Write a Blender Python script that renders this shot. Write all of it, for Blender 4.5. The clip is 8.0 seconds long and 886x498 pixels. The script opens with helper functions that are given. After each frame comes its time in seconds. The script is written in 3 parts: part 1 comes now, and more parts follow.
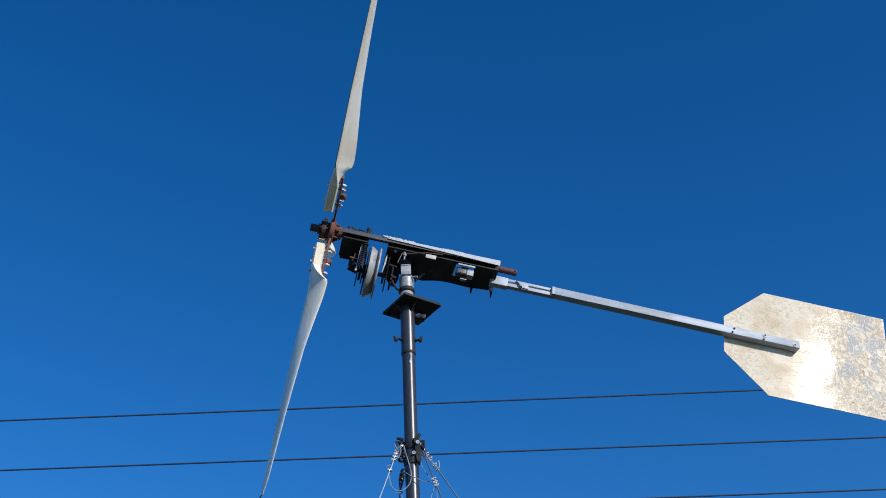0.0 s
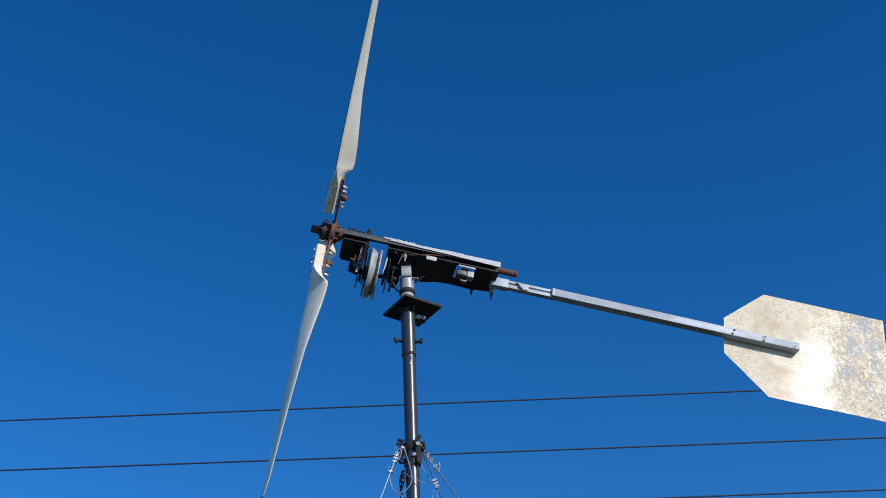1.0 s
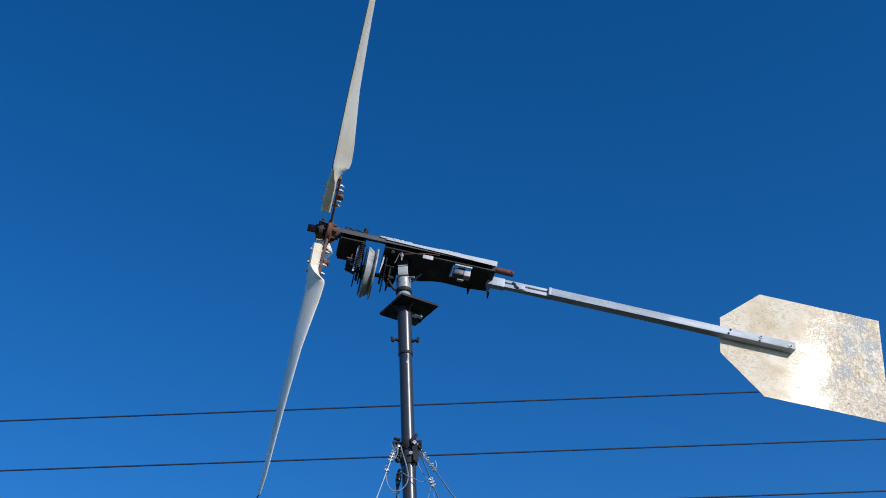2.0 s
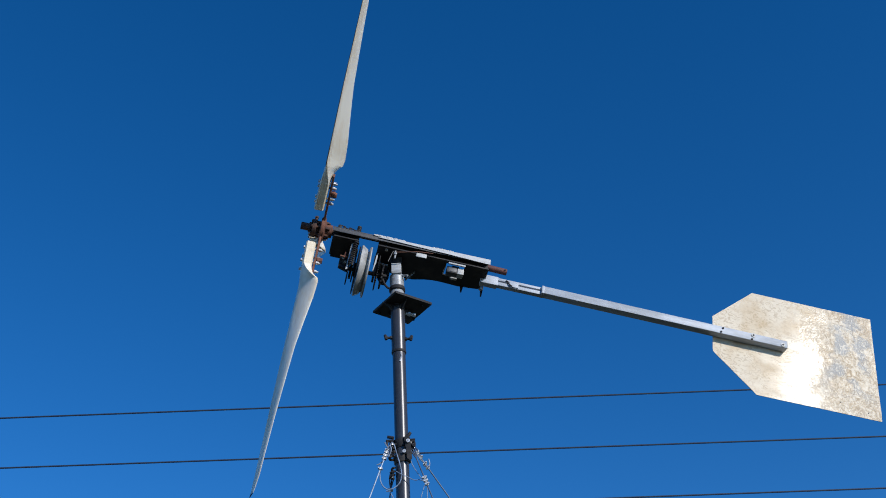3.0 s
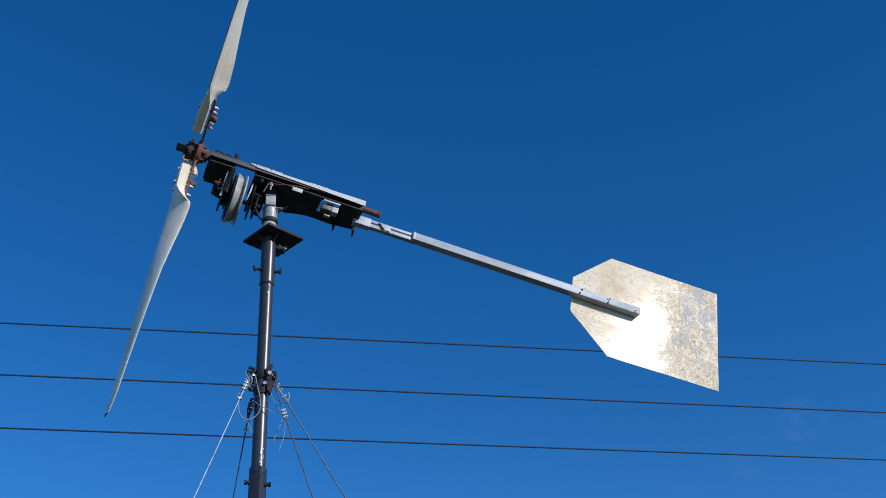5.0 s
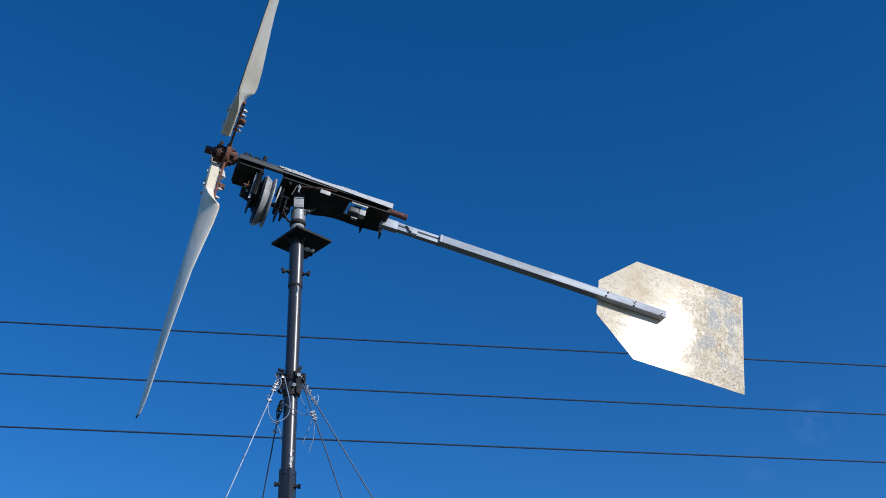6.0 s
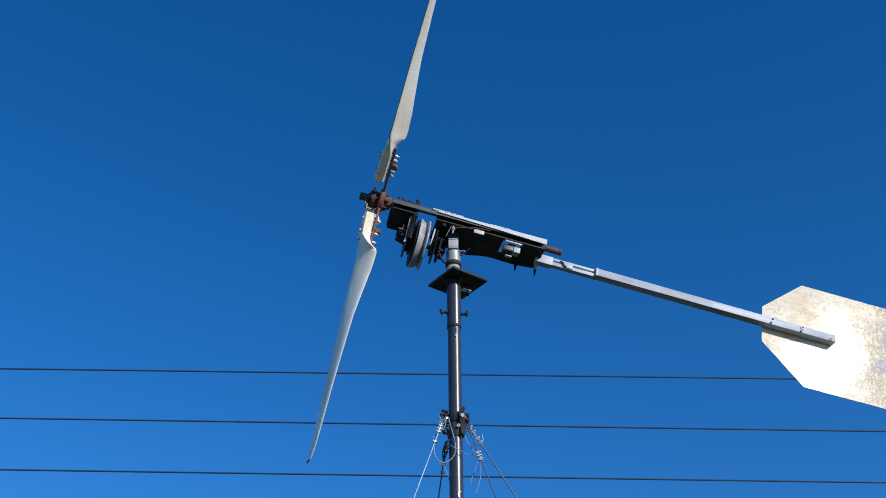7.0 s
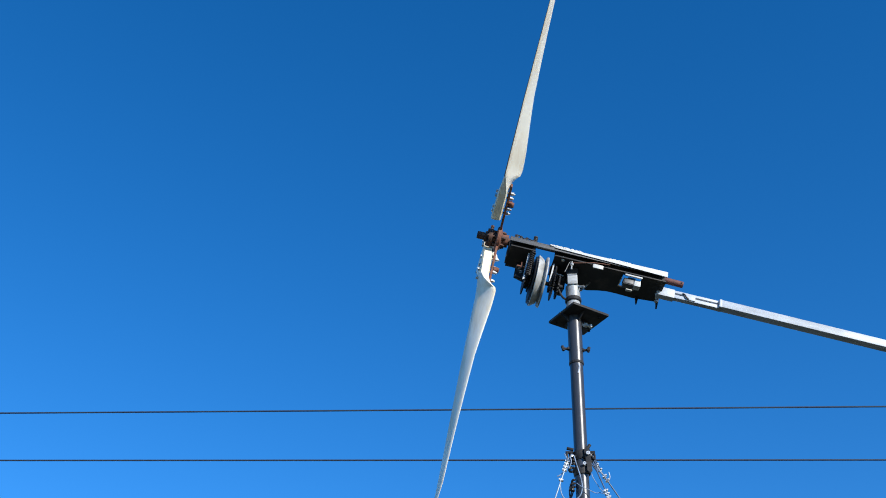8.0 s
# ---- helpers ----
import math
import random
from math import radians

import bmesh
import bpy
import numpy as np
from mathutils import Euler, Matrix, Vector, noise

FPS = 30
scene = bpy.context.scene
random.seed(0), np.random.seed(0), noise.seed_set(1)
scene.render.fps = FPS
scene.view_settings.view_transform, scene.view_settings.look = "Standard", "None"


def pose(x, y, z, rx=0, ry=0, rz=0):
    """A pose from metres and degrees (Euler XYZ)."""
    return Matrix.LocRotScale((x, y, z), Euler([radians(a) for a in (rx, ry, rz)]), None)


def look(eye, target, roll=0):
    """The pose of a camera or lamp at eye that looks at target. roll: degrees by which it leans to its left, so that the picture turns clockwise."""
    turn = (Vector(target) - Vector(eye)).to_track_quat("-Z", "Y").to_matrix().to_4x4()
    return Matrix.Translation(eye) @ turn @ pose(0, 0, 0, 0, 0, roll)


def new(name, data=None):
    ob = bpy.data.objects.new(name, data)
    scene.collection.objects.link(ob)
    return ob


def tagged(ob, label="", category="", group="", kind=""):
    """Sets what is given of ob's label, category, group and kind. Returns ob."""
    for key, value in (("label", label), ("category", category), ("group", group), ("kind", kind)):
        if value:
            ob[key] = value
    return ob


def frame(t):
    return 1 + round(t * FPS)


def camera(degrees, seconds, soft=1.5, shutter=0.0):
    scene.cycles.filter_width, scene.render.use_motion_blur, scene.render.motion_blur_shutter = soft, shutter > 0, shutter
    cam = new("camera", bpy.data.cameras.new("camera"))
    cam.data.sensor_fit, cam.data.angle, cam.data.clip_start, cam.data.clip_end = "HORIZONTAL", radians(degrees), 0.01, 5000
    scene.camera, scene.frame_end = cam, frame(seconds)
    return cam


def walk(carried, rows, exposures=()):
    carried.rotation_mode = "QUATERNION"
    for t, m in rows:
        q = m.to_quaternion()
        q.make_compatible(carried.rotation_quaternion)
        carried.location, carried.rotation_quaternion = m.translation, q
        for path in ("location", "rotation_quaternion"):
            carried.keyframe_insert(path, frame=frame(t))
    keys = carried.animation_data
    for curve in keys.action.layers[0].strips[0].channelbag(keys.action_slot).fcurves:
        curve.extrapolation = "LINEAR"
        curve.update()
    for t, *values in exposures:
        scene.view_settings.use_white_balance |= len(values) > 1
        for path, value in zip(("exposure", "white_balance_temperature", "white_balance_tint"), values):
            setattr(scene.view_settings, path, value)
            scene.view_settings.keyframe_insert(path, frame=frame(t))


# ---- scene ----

# ---------------------------------------------------------------- camera
cam = camera(42.81, 8.0, soft=0.95)
# seconds, x, y, z, turn to the right, tilt up, roll (degrees)
PATH = [
    (0.0, 0.187, -6.257, 1.589, 0.630, 35.680, -3.072),
    (0.5, 0.183, -6.265, 1.592, 0.540, 35.647, -3.042),
    (1.0, 0.180, -6.272, 1.596, 0.671, 35.649, -3.063),
    (1.5, 0.180, -6.264, 1.585, 0.784, 35.693, -3.089),
    (1.7, 0.177, -6.262, 1.578, 0.865, 35.752, -3.092),
    (2.8, 0.155, -6.265, 1.579, 1.306, 35.715, -3.363),
    (3.0, 0.148, -6.265, 1.584, 1.580, 35.590, -3.390),
    (3.5, 0.111, -6.278, 1.598, 3.293, 34.364, -3.766),
    (4.0, 0.059, -6.270, 1.584, 7.244, 33.872, -3.509),
    (4.5, -0.007, -6.286, 1.574, 10.351, 32.881, -3.270),
    (4.7, -0.030, -6.286, 1.569, 10.783, 32.527, -3.164),
    (5.8, -0.149, -6.290, 1.572, 10.836, 32.094, -2.501),
    (6.0, -0.168, -6.291, 1.578, 10.254, 32.294, -2.378),
    (6.5, -0.205, -6.297, 1.598, 7.126, 33.107, -1.780),
    (7.0, -0.231, -6.303, 1.602, 1.478, 34.151, -0.423),
    (7.5, -0.243, -6.315, 1.621, -2.748, 35.185, 0.768),
    (8.0, -0.247, -6.330, 1.620, -5.709, 35.776, 1.795),
]


def aimed(x, y, z, turn, tilt, roll):
    a, e = radians(turn), radians(tilt)
    eye = Vector((x, y, z))
    return look(eye, eye + Vector((math.sin(a) * math.cos(e), math.cos(a) * math.cos(e), math.sin(e))), roll)


walk(cam, [(row[0], aimed(*row[1:])) for row in PATH],
     exposures=[(0.0, 0.10, 6500, 10), (3.0, 0.04, 6500, 10), (4.0, 0.0, 6500, 10), (6.6, 0.0, 6500, 10), (7.0, 0.15, 6500, 10), (7.5, 0.55, 6600, 8), (8.0, 0.68, 6750, 7)])

# ---------------------------------------------------------------- light
SUN_RIGHT, SUN_UP = 45.2, 24.8      # degrees to the right of straight behind the camera, and above the horizon
az, el = radians(SUN_RIGHT), radians(SUN_UP)
to_sun = Vector((math.sin(az) * math.cos(el), -math.cos(az) * math.cos(el), math.sin(el)))

world = bpy.data.worlds.new("sky")
scene.world = world
world.use_nodes = True
wt = world.node_tree
wt.nodes.clear()
sky = wt.nodes.new("ShaderNodeTexSky")
sky.sky_type = "NISHITA"
sky.sun_disc = False
sky.sun_elevation = el
sky.sun_rotation = math.atan2(to_sun.x, to_sun.y)
sky.altitude, sky.air_density, sky.dust_density, sky.ozone_density = 1500.0, 0.85, 0.0, 3.0
grade = wt.nodes.new("ShaderNodeHueSaturation")
grade.inputs["Saturation"].default_value = 1.312
grade.inputs["Hue"].default_value = 0.505
back = wt.nodes.new("ShaderNodeBackground")
back.inputs["Strength"].default_value = 0.154
out = wt.nodes.new("ShaderNodeOutputWorld")
wt.links.new(sky.outputs["Color"], grade.inputs["Color"])
# two faint wisps of cloud low in the sky
where = wt.nodes.new("ShaderNodeTexCoord")
shred = wt.nodes.new("ShaderNodeTexNoise")
shred.inputs["Scale"].default_value, shred.inputs["Detail"].default_value = 75.0, 6.0
wt.links.new(where.outputs["Generated"], shred.inputs["Vector"])
lit = grade.outputs["Color"]
for spot, size, amount in (((0.4545, 0.8108, 0.3687), 0.026, 0.060), ((0.4133, 0.8441, 0.3417), 0.022, 0.022)):
    gap = wt.nodes.new("ShaderNodeVectorMath")
    gap.operation = "DISTANCE"
    gap.inputs[1].default_value = spot
    wt.links.new(where.outputs["Generated"], gap.inputs[0])
    near = wt.nodes.new("ShaderNodeMapRange")
    near.interpolation_type = "SMOOTHSTEP"
    for key, v in (("From Min", size), ("From Max", 0.0), ("To Min", 0.0), ("To Max", amount)):
        near.inputs[key].default_value = v
    wt.links.new(gap.outputs["Value"], near.inputs["Value"])
    thin = wt.nodes.new("ShaderNodeMapRange")
    thin.inputs["From Min"].default_value, thin.inputs["From Max"].default_value = 0.42, 0.62
    wt.links.new(shred.outputs["Fac"], thin.inputs["Value"])
    veil = wt.nodes.new("ShaderNodeMath")
    veil.operation = "MULTIPLY"
    wt.links.new(near.outputs["Result"], veil.inputs[0])
    wt.links.new(thin.outputs["Result"], veil.inputs[1])
    cloud = wt.nodes.new("ShaderNodeMix")
    cloud.data_type = "RGBA"
    cloud.inputs["B"].default_value = (3.0, 3.6, 4.4, 1)
    wt.links.new(veil.outputs["Value"], cloud.inputs["Factor"])
    wt.links.new(lit, cloud.inputs["A"])
    lit = cloud.outputs["Result"]
wt.links.new(lit, back.inputs["Color"])
wt.links.new(back.outputs["Background"], out.inputs["Surface"])

sun_data = bpy.data.lights.new("sun", "SUN")
sun_data.energy, sun_data.angle, sun_data.color = 3.65, radians(0.53), (1.0, 0.955, 0.89)
sun = new("sun", sun_data)
sun.matrix_world = look((20 * to_sun.x, 20 * to_sun.y, 20 * to_sun.z), (0, 0, 0))


# ---------------------------------------------------------------- materials
def material(name, colour, rough=0.6, metal=0.0, spots=None, spot_scale=6.0, spot_low=0.5, spot_high=0.65,
             grain=0.15, grain_scale=60.0, bump=0.15, stretch=(1, 1, 1), spot_rough=None, spot_metal=None):
    """Two scales of variation: broad stains of another colour, and fine grain in tone, gloss and relief."""
    m = bpy.data.materials.new(name)
    m.use_nodes = True
    n, l = m.node_tree.nodes, m.node_tree.links
    bsdf = n["Principled BSDF"]
    co = n.new("ShaderNodeTexCoord")
    mp = n.new("ShaderNodeMapping")
    mp.inputs["Scale"].default_value = stretch
    l.new(co.outputs["Object"], mp.inputs["Vector"])
    fine = n.new("ShaderNodeTexNoise")
    fine.inputs["Scale"].default_value, fine.inputs["Detail"].default_value = grain_scale, 6.0
    broad = n.new("ShaderNodeTexNoise")
    broad.inputs["Scale"].default_value, broad.inputs["Detail"].default_value = spot_scale, 9.0
    broad.inputs["Roughness"].default_value = 0.65
    l.new(mp.outputs["Vector"], fine.inputs["Vector"])
    l.new(mp.outputs["Vector"], broad.inputs["Vector"])
    tone = n.new("ShaderNodeMapRange")
    tone.inputs["To Min"].default_value, tone.inputs["To Max"].default_value = 1 - grain, 1 + grain
    l.new(fine.outputs["Fac"], tone.inputs["Value"])
    mix = n.new("ShaderNodeMix")
    mix.data_type = "RGBA"
    mix.inputs["A"].default_value = (*colour, 1)
    mix.inputs["B"].default_value = (*(spots or colour), 1)
    ramp = n.new("ShaderNodeMapRange")
    ramp.inputs["From Min"].default_value, ramp.inputs["From Max"].default_value = spot_low, spot_high
    l.new(broad.outputs["Fac"], ramp.inputs["Value"])
    l.new(ramp.outputs["Result"], mix.inputs["Factor"])
    mul = n.new("ShaderNodeVectorMath")
    mul.operation = "SCALE"
    l.new(mix.outputs["Result"], mul.inputs[0])
    l.new(tone.outputs["Result"], mul.inputs["Scale"])
    l.new(mul.outputs["Vector"], bsdf.inputs["Base Color"])
    for socket, base, other in (("Roughness", rough, spot_rough), ("Metallic", metal, spot_metal)):
        r = n.new("ShaderNodeMapRange")
        r.inputs["To Min"].default_value, r.inputs["To Max"].default_value = base, base if other is None else other
        l.new(ramp.outputs["Result"], r.inputs["Value"])
        l.new(r.outputs["Result"], bsdf.inputs[socket])
    bp = n.new("ShaderNodeBump")
    bp.inputs["Strength"].default_value, bp.inputs["Distance"].default_value = bump, 0.004
    l.new(fine.outputs["Fac"], bp.inputs["Height"])
    l.new(bp.outputs["Normal"], bsdf.inputs["Normal"])
    return m


BLADE = material("weathered_white_paint", (0.87, 0.81, 0.69), 0.40, 0, (0.66, 0.51, 0.31), 7.0, 0.45, 0.68, 0.06, 14, 0.03, (1, 1, 0.22))
# shade on the edge turned from the sun, put in as a dark base colour
SHADED_EDGE = material("shaded_leading_edge", (0.13, 0.105, 0.085), 0.8, 0, (0.30, 0.24, 0.17), 9.0, 0.52, 0.70, 0.2, 60, 0.2, (1, 1, 0.3))
ROOT = material("cream_blade_root", (0.79, 0.69, 0.52), 0.55, 0, (0.50, 0.41, 0.27), 9.0, 0.5, 0.75, 0.08, 60, 0.05)
RUST = material("rusted_steel", (0.19, 0.075, 0.045), 0.8, 0.0, (0.07, 0.036, 0.028), 14, 0.45, 0.62, 0.3, 90, 0.5)
MAROON = material("dark_red_oxide", (0.125, 0.042, 0.034), 0.7, 0.0, (0.06, 0.03, 0.028), 14, 0.45, 0.62, 0.25, 90, 0.4)
DARK_RUST = material("dark_rust", (0.095, 0.045, 0.032), 0.8, 0.0, (0.035, 0.024, 0.022), 20, 0.45, 0.62, 0.3, 90, 0.5)
BOX_GREY = material("scuffed_box_grey", (0.06, 0.06, 0.065), 0.6, 0.0, (0.10, 0.10, 0.10), 25, 0.55, 0.70, 0.15, 80, 0.2)
# dark steel; on the frame's undersides the near-black base also puts in shade
DARK_STEEL = material("dark_shade_steel", (0.026, 0.026, 0.029), 0.6, 0.0, (0.075, 0.066, 0.060), 8, 0.52, 0.72, 0.2, 70, 0.2)
DARK_STEEL.node_tree.nodes["Principled BSDF"].inputs["Specular IOR Level"].default_value = 0.2
DARK_RAIL = material("dark_grey_rail", (0.085, 0.087, 0.092), 0.5, 0.2, (0.14, 0.135, 0.13), 10, 0.5, 0.7, 0.15, 60, 0.2, (0.4, 1, 1))
RAIL = material("worn_grey_paint", (0.44, 0.46, 0.48), 0.5, 0.1, (0.20, 0.19, 0.18), 10, 0.52, 0.68, 0.12, 60, 0.2, (0.4, 1, 1))
GALV = material("galvanised_steel", (0.40, 0.44, 0.50), 0.5, 0.08, (0.29, 0.32, 0.36), 12, 0.45, 0.65, 0.1, 80, 0.1, (0.3, 1, 1))
GALV.node_tree.nodes["Principled BSDF"].inputs["Specular IOR Level"].default_value = 0.2
PULLEY = material("cast_aluminium", (0.37, 0.375, 0.37), 0.55, 0.1, (0.17, 0.165, 0.16), 11, 0.50, 0.66, 0.2, 60, 0.3)
# darker copy for guys turned from the sun: shade put into the base colour
SHADED_CABLE = material("shaded_guy_cable", (0.075, 0.12, 0.20), 0.55, 0.2, (0.05, 0.06, 0.08), 20, 0.5, 0.7, 0.1, 200, 0.05)
MAST = material("dark_bronze_pole_paint", (0.064, 0.066, 0.073), 0.33, 0.45, (0.13, 0.065, 0.04), 7, 0.62, 0.78, 0.15, 50, 0.12, (1, 1, 0.35))
TUBE_GREY = material("light_grey_tube", (0.36, 0.38, 0.40), 0.45, 0.2, (0.15, 0.145, 0.14), 10, 0.55, 0.7, 0.1, 60, 0.15)
# brighter copy: sunlight and the sky's blue reflection put into the base colour
LIT_CABLE = material("skylit_guy_cable", (0.27, 0.35, 0.47), 0.5, 0.3, (0.10, 0.12, 0.15), 20, 0.5, 0.7, 0.1, 200, 0.05)
BOLT = material("zinc_bolt", (0.68, 0.68, 0.67), 0.38, 0.35, (0.3, 0.28, 0.26), 30, 0.5, 0.7)
CONDUCTOR = material("dark_power_line", (0.022, 0.036, 0.068), 0.6, 0.1)
GRASS = material("dry_grass", (0.034, 0.041, 0.020), 0.9, 0, (0.062, 0.054, 0.029), 0.15, 0.45, 0.6, 0.3, 9, 0.4)
WOOD = material("grey_pole_wood", (0.16, 0.13, 0.10), 0.85, 0, (0.09, 0.075, 0.06), 3, 0.45, 0.65, 0.2, 30, 0.4, (1, 1, 0.1))
WHITE_PLATE = material("off_white_plate", (0.47, 0.48, 0.48), 0.5, 0, (0.35, 0.34, 0.32), 15, 0.55, 0.7)


def vane_material():
    """Cream paint wrinkled all over, stained tan, flaked to blue-grey primer in a band near the trailing edge."""
    m = material("crazed_vane_paint", (0.78, 0.69, 0.55), 0.26, 0.0, (0.64, 0.50, 0.33), 4.5, 0.44, 0.70, 0.07, 40, 0.10)
    n, l = m.node_tree.nodes, m.node_tree.links
    bsdf = n["Principled BSDF"]
    paint = bsdf.inputs["Base Color"].links[0].from_socket
    co = n.new("ShaderNodeTexCoord")
    sep = n.new("ShaderNodeSeparateXYZ")
    l.new(co.outputs["Object"], sep.inputs[0])

    def sums(op, a, b=None):
        k = n.new("ShaderNodeMath")
        k.operation = op
        for i, v in enumerate((a, b)):
            if isinstance(v, (int, float)):
                k.inputs[i].default_value = v
            elif v is not None:
                l.new(v, k.inputs[i])
        return k.outputs[0]

    def product(*values):
        total = values[0]
        for v in values[1:]:
            total = sums("MULTIPLY", total, v)
        return total

    def grain(scale, detail=4.0, stretch=(1, 1, 1), twist=0.0):
        mp = n.new("ShaderNodeMapping")
        mp.inputs["Scale"].default_value = stretch
        l.new(co.outputs["Object"], mp.inputs["Vector"])
        k = n.new("ShaderNodeTexNoise")
        k.inputs["Scale"].default_value, k.inputs["Detail"].default_value = scale, detail
        k.inputs["Distortion"].default_value = twist
        l.new(mp.outputs["Vector"], k.inputs["Vector"])
        return k.outputs["Fac"]

    def blend(fac, a, colour):
        k = n.new("ShaderNodeMix")
        k.data_type = "RGBA"
        l.new(fac, k.inputs["Factor"])
        l.new(a, k.inputs["A"])
        k.inputs["B"].default_value = (*colour, 1)
        return k.outputs["Result"]

    def step(v, low, high):
        k = n.new("ShaderNodeMapRange")
        k.inputs["From Min"].default_value, k.inputs["From Max"].default_value = low, high
        l.new(v, k.inputs["Value"])
        return k.outputs["Result"]

    def worms(scale, count, stretch):
        """Winding wrinkles: contour lines of a noise, as a soft ridge from 0 to 1."""
        wave = sums("FRACT", sums("MULTIPLY", grain(scale, 1.5, stretch, 0.7), count))
        return sums("ABSOLUTE", sums("SUBTRACT", sums("MULTIPLY", wave, 2.0), 1.0))

    # places along the vane, with ragged borders
    along = sums("ADD", sep.outputs["X"], sums("MULTIPLY", sums("SUBTRACT", grain(4.0, 5.0), 0.5), 0.5))
    stained = product(step(along, 2.96, 3.18), step(along, 3.62, 3.48))
    primer = product(step(grain(7.0, 5.0), 0.47, 0.57), step(along, 3.06, 3.20), step(along, 3.50, 3.42), step(sep.outputs["Z"], -0.44, -0.22))
    lying = worms(30.0, 3.6, (0.7, 1, 1.3))
    standing = worms(25.0, 3.8, (1.2, 1, 0.8))
    patchy = step(grain(5.0, 3.0), 0.28, 0.55)

    colour = blend(product(stained, step(grain(6.0, 6.0), 0.36, 0.62), 0.55), paint, (0.55, 0.42, 0.28))
    # wrinkle lines hold tan stain plus the relief's light and shade, as colour
    colour = blend(product(step(lying, 0.42, 0.06), patchy, 0.50), colour, (0.44, 0.32, 0.19))
    colour = blend(product(step(standing, 0.45, 0.05), stained, 0.42), colour, (0.27, 0.20, 0.13))
    colour = blend(product(primer, 0.80), colour, (0.40, 0.41, 0.41))
    colour = blend(product(step(standing, 0.62, 0.92), stained, 0.60), colour, (0.86, 0.78, 0.64))
    l.new(colour, bsdf.inputs["Base Color"])

    # what gloss is left: strong on sound paint, broken up by the wrinkles and gone where it flaked
    gloss = n.new("ShaderNodeMapRange")
    for key, v in (("From Min", 0.66), ("From Max", 0.42), ("To Min", 0.009), ("To Max", 0.026)):
        gloss.inputs[key].default_value = v
    l.new(grain(8.0, 7.0, (0.4, 1, 2.0)), gloss.inputs["Value"])
    sound = sums("SUBTRACT", 1.0, sums("MULTIPLY", stained, 0.62))
    l.new(product(gloss.outputs["Result"], sound, sums("SUBTRACT", 1.0, product(step(lying, 0.42, 0.06), patchy, 0.5))), bsdf.inputs["Specular IOR Level"])
    l.new(sums("ADD", 0.112, sums("MULTIPLY", stained, 0.10)), bsdf.inputs["Roughness"])
    wrinkle = n.new("ShaderNodeBump")
    wrinkle.inputs["Strength"].default_value, wrinkle.inputs["Distance"].default_value = 0.16, 0.003
    l.new(product(standing, stained), wrinkle.inputs["Height"])
    bump = n.new("ShaderNodeBump")
    bump.inputs["Strength"].default_value, bump.inputs["Distance"].default_value = 0.05, 0.002
    l.new(grain(3.0, 2.0), bump.inputs["Height"])
    l.new(wrinkle.outputs["Normal"], bump.inputs["Normal"])
    l.new(bump.outputs["Normal"], bsdf.inputs["Normal"])
    return m


VANE = vane_material()


# ---------------------------------------------------------------- mesh helpers
def part(name, bm, mat, parent=None, label="", smooth=True):
    me = bpy.data.meshes.new(name)
    bmesh.ops.recalc_face_normals(bm, faces=bm.faces)
    bm.to_mesh(me)
    bm.free()
    if smooth:
        me.shade_smooth()
        me.set_sharp_from_angle(angle=radians(27))
    me.materials.append(mat)
    ob = new(name, me)
    ob.parent = parent
    if label:
        ob["label"] = label
    return ob


def thing(name, m, label, category, group="", kind=""):
    ob = new(name)
    ob.empty_display_size = 0.1
    ob.matrix_world = m
    return tagged(ob, label, category, group, kind)


def box(bm, x0, x1, y0, y1, z0, z1, bevel=0.004):
    made = bmesh.ops.create_cube(bm, size=1.0, matrix=Matrix.LocRotScale(((x0 + x1) / 2, (y0 + y1) / 2, (z0 + z1) / 2), None, (x1 - x0, y1 - y0, z1 - z0)))
    if bevel:
        edges = list({e for v in made["verts"] for e in v.link_edges})
        bmesh.ops.bevel(bm, geom=edges, offset=bevel, segments=2, affect="EDGES", profile=0.6)
    return bm


def rod(bm, a, b, r, seg=16, r2=None, bevel=0.0):
    a, b = Vector(a), Vector(b)
    turn = (b - a).to_track_quat("Z", "Y").to_matrix().to_4x4()
    made = bmesh.ops.create_cone(bm, cap_ends=True, segments=seg, radius1=r, radius2=r if r2 is None else r2, depth=(b - a).length,
                                 matrix=Matrix.Translation((a + b) / 2) @ turn)
    if bevel:
        rims = [e for e in {e for v in made["verts"] for e in v.link_edges} if any(len(f.verts) > 4 for f in e.link_faces)]
        bmesh.ops.bevel(bm, geom=rims, offset=bevel, segments=2, affect="EDGES", profile=0.6)
    return bm


def lathe(bm, profile, axis="X", seg=48, centre=(0, 0, 0)):
    """Turns a closed profile of (along, radius) round an axis through centre."""
    rings = []
    for i in range(seg):
        a = 2 * math.pi * i / seg
        ring = []
        for along, r in profile:
            p = (along, r * math.cos(a), r * math.sin(a)) if axis == "X" else (r * math.cos(a), r * math.sin(a), along)
            ring.append(bm.verts.new(Vector(p) + Vector(centre)))
        rings.append(ring)
    n = len(profile)
    for i in range(seg):
        for k in range(n):
            bm.faces.new((rings[i][k], rings[i][(k + 1) % n], rings[(i + 1) % seg][(k + 1) % n], rings[(i + 1) % seg][k]))
    return bm


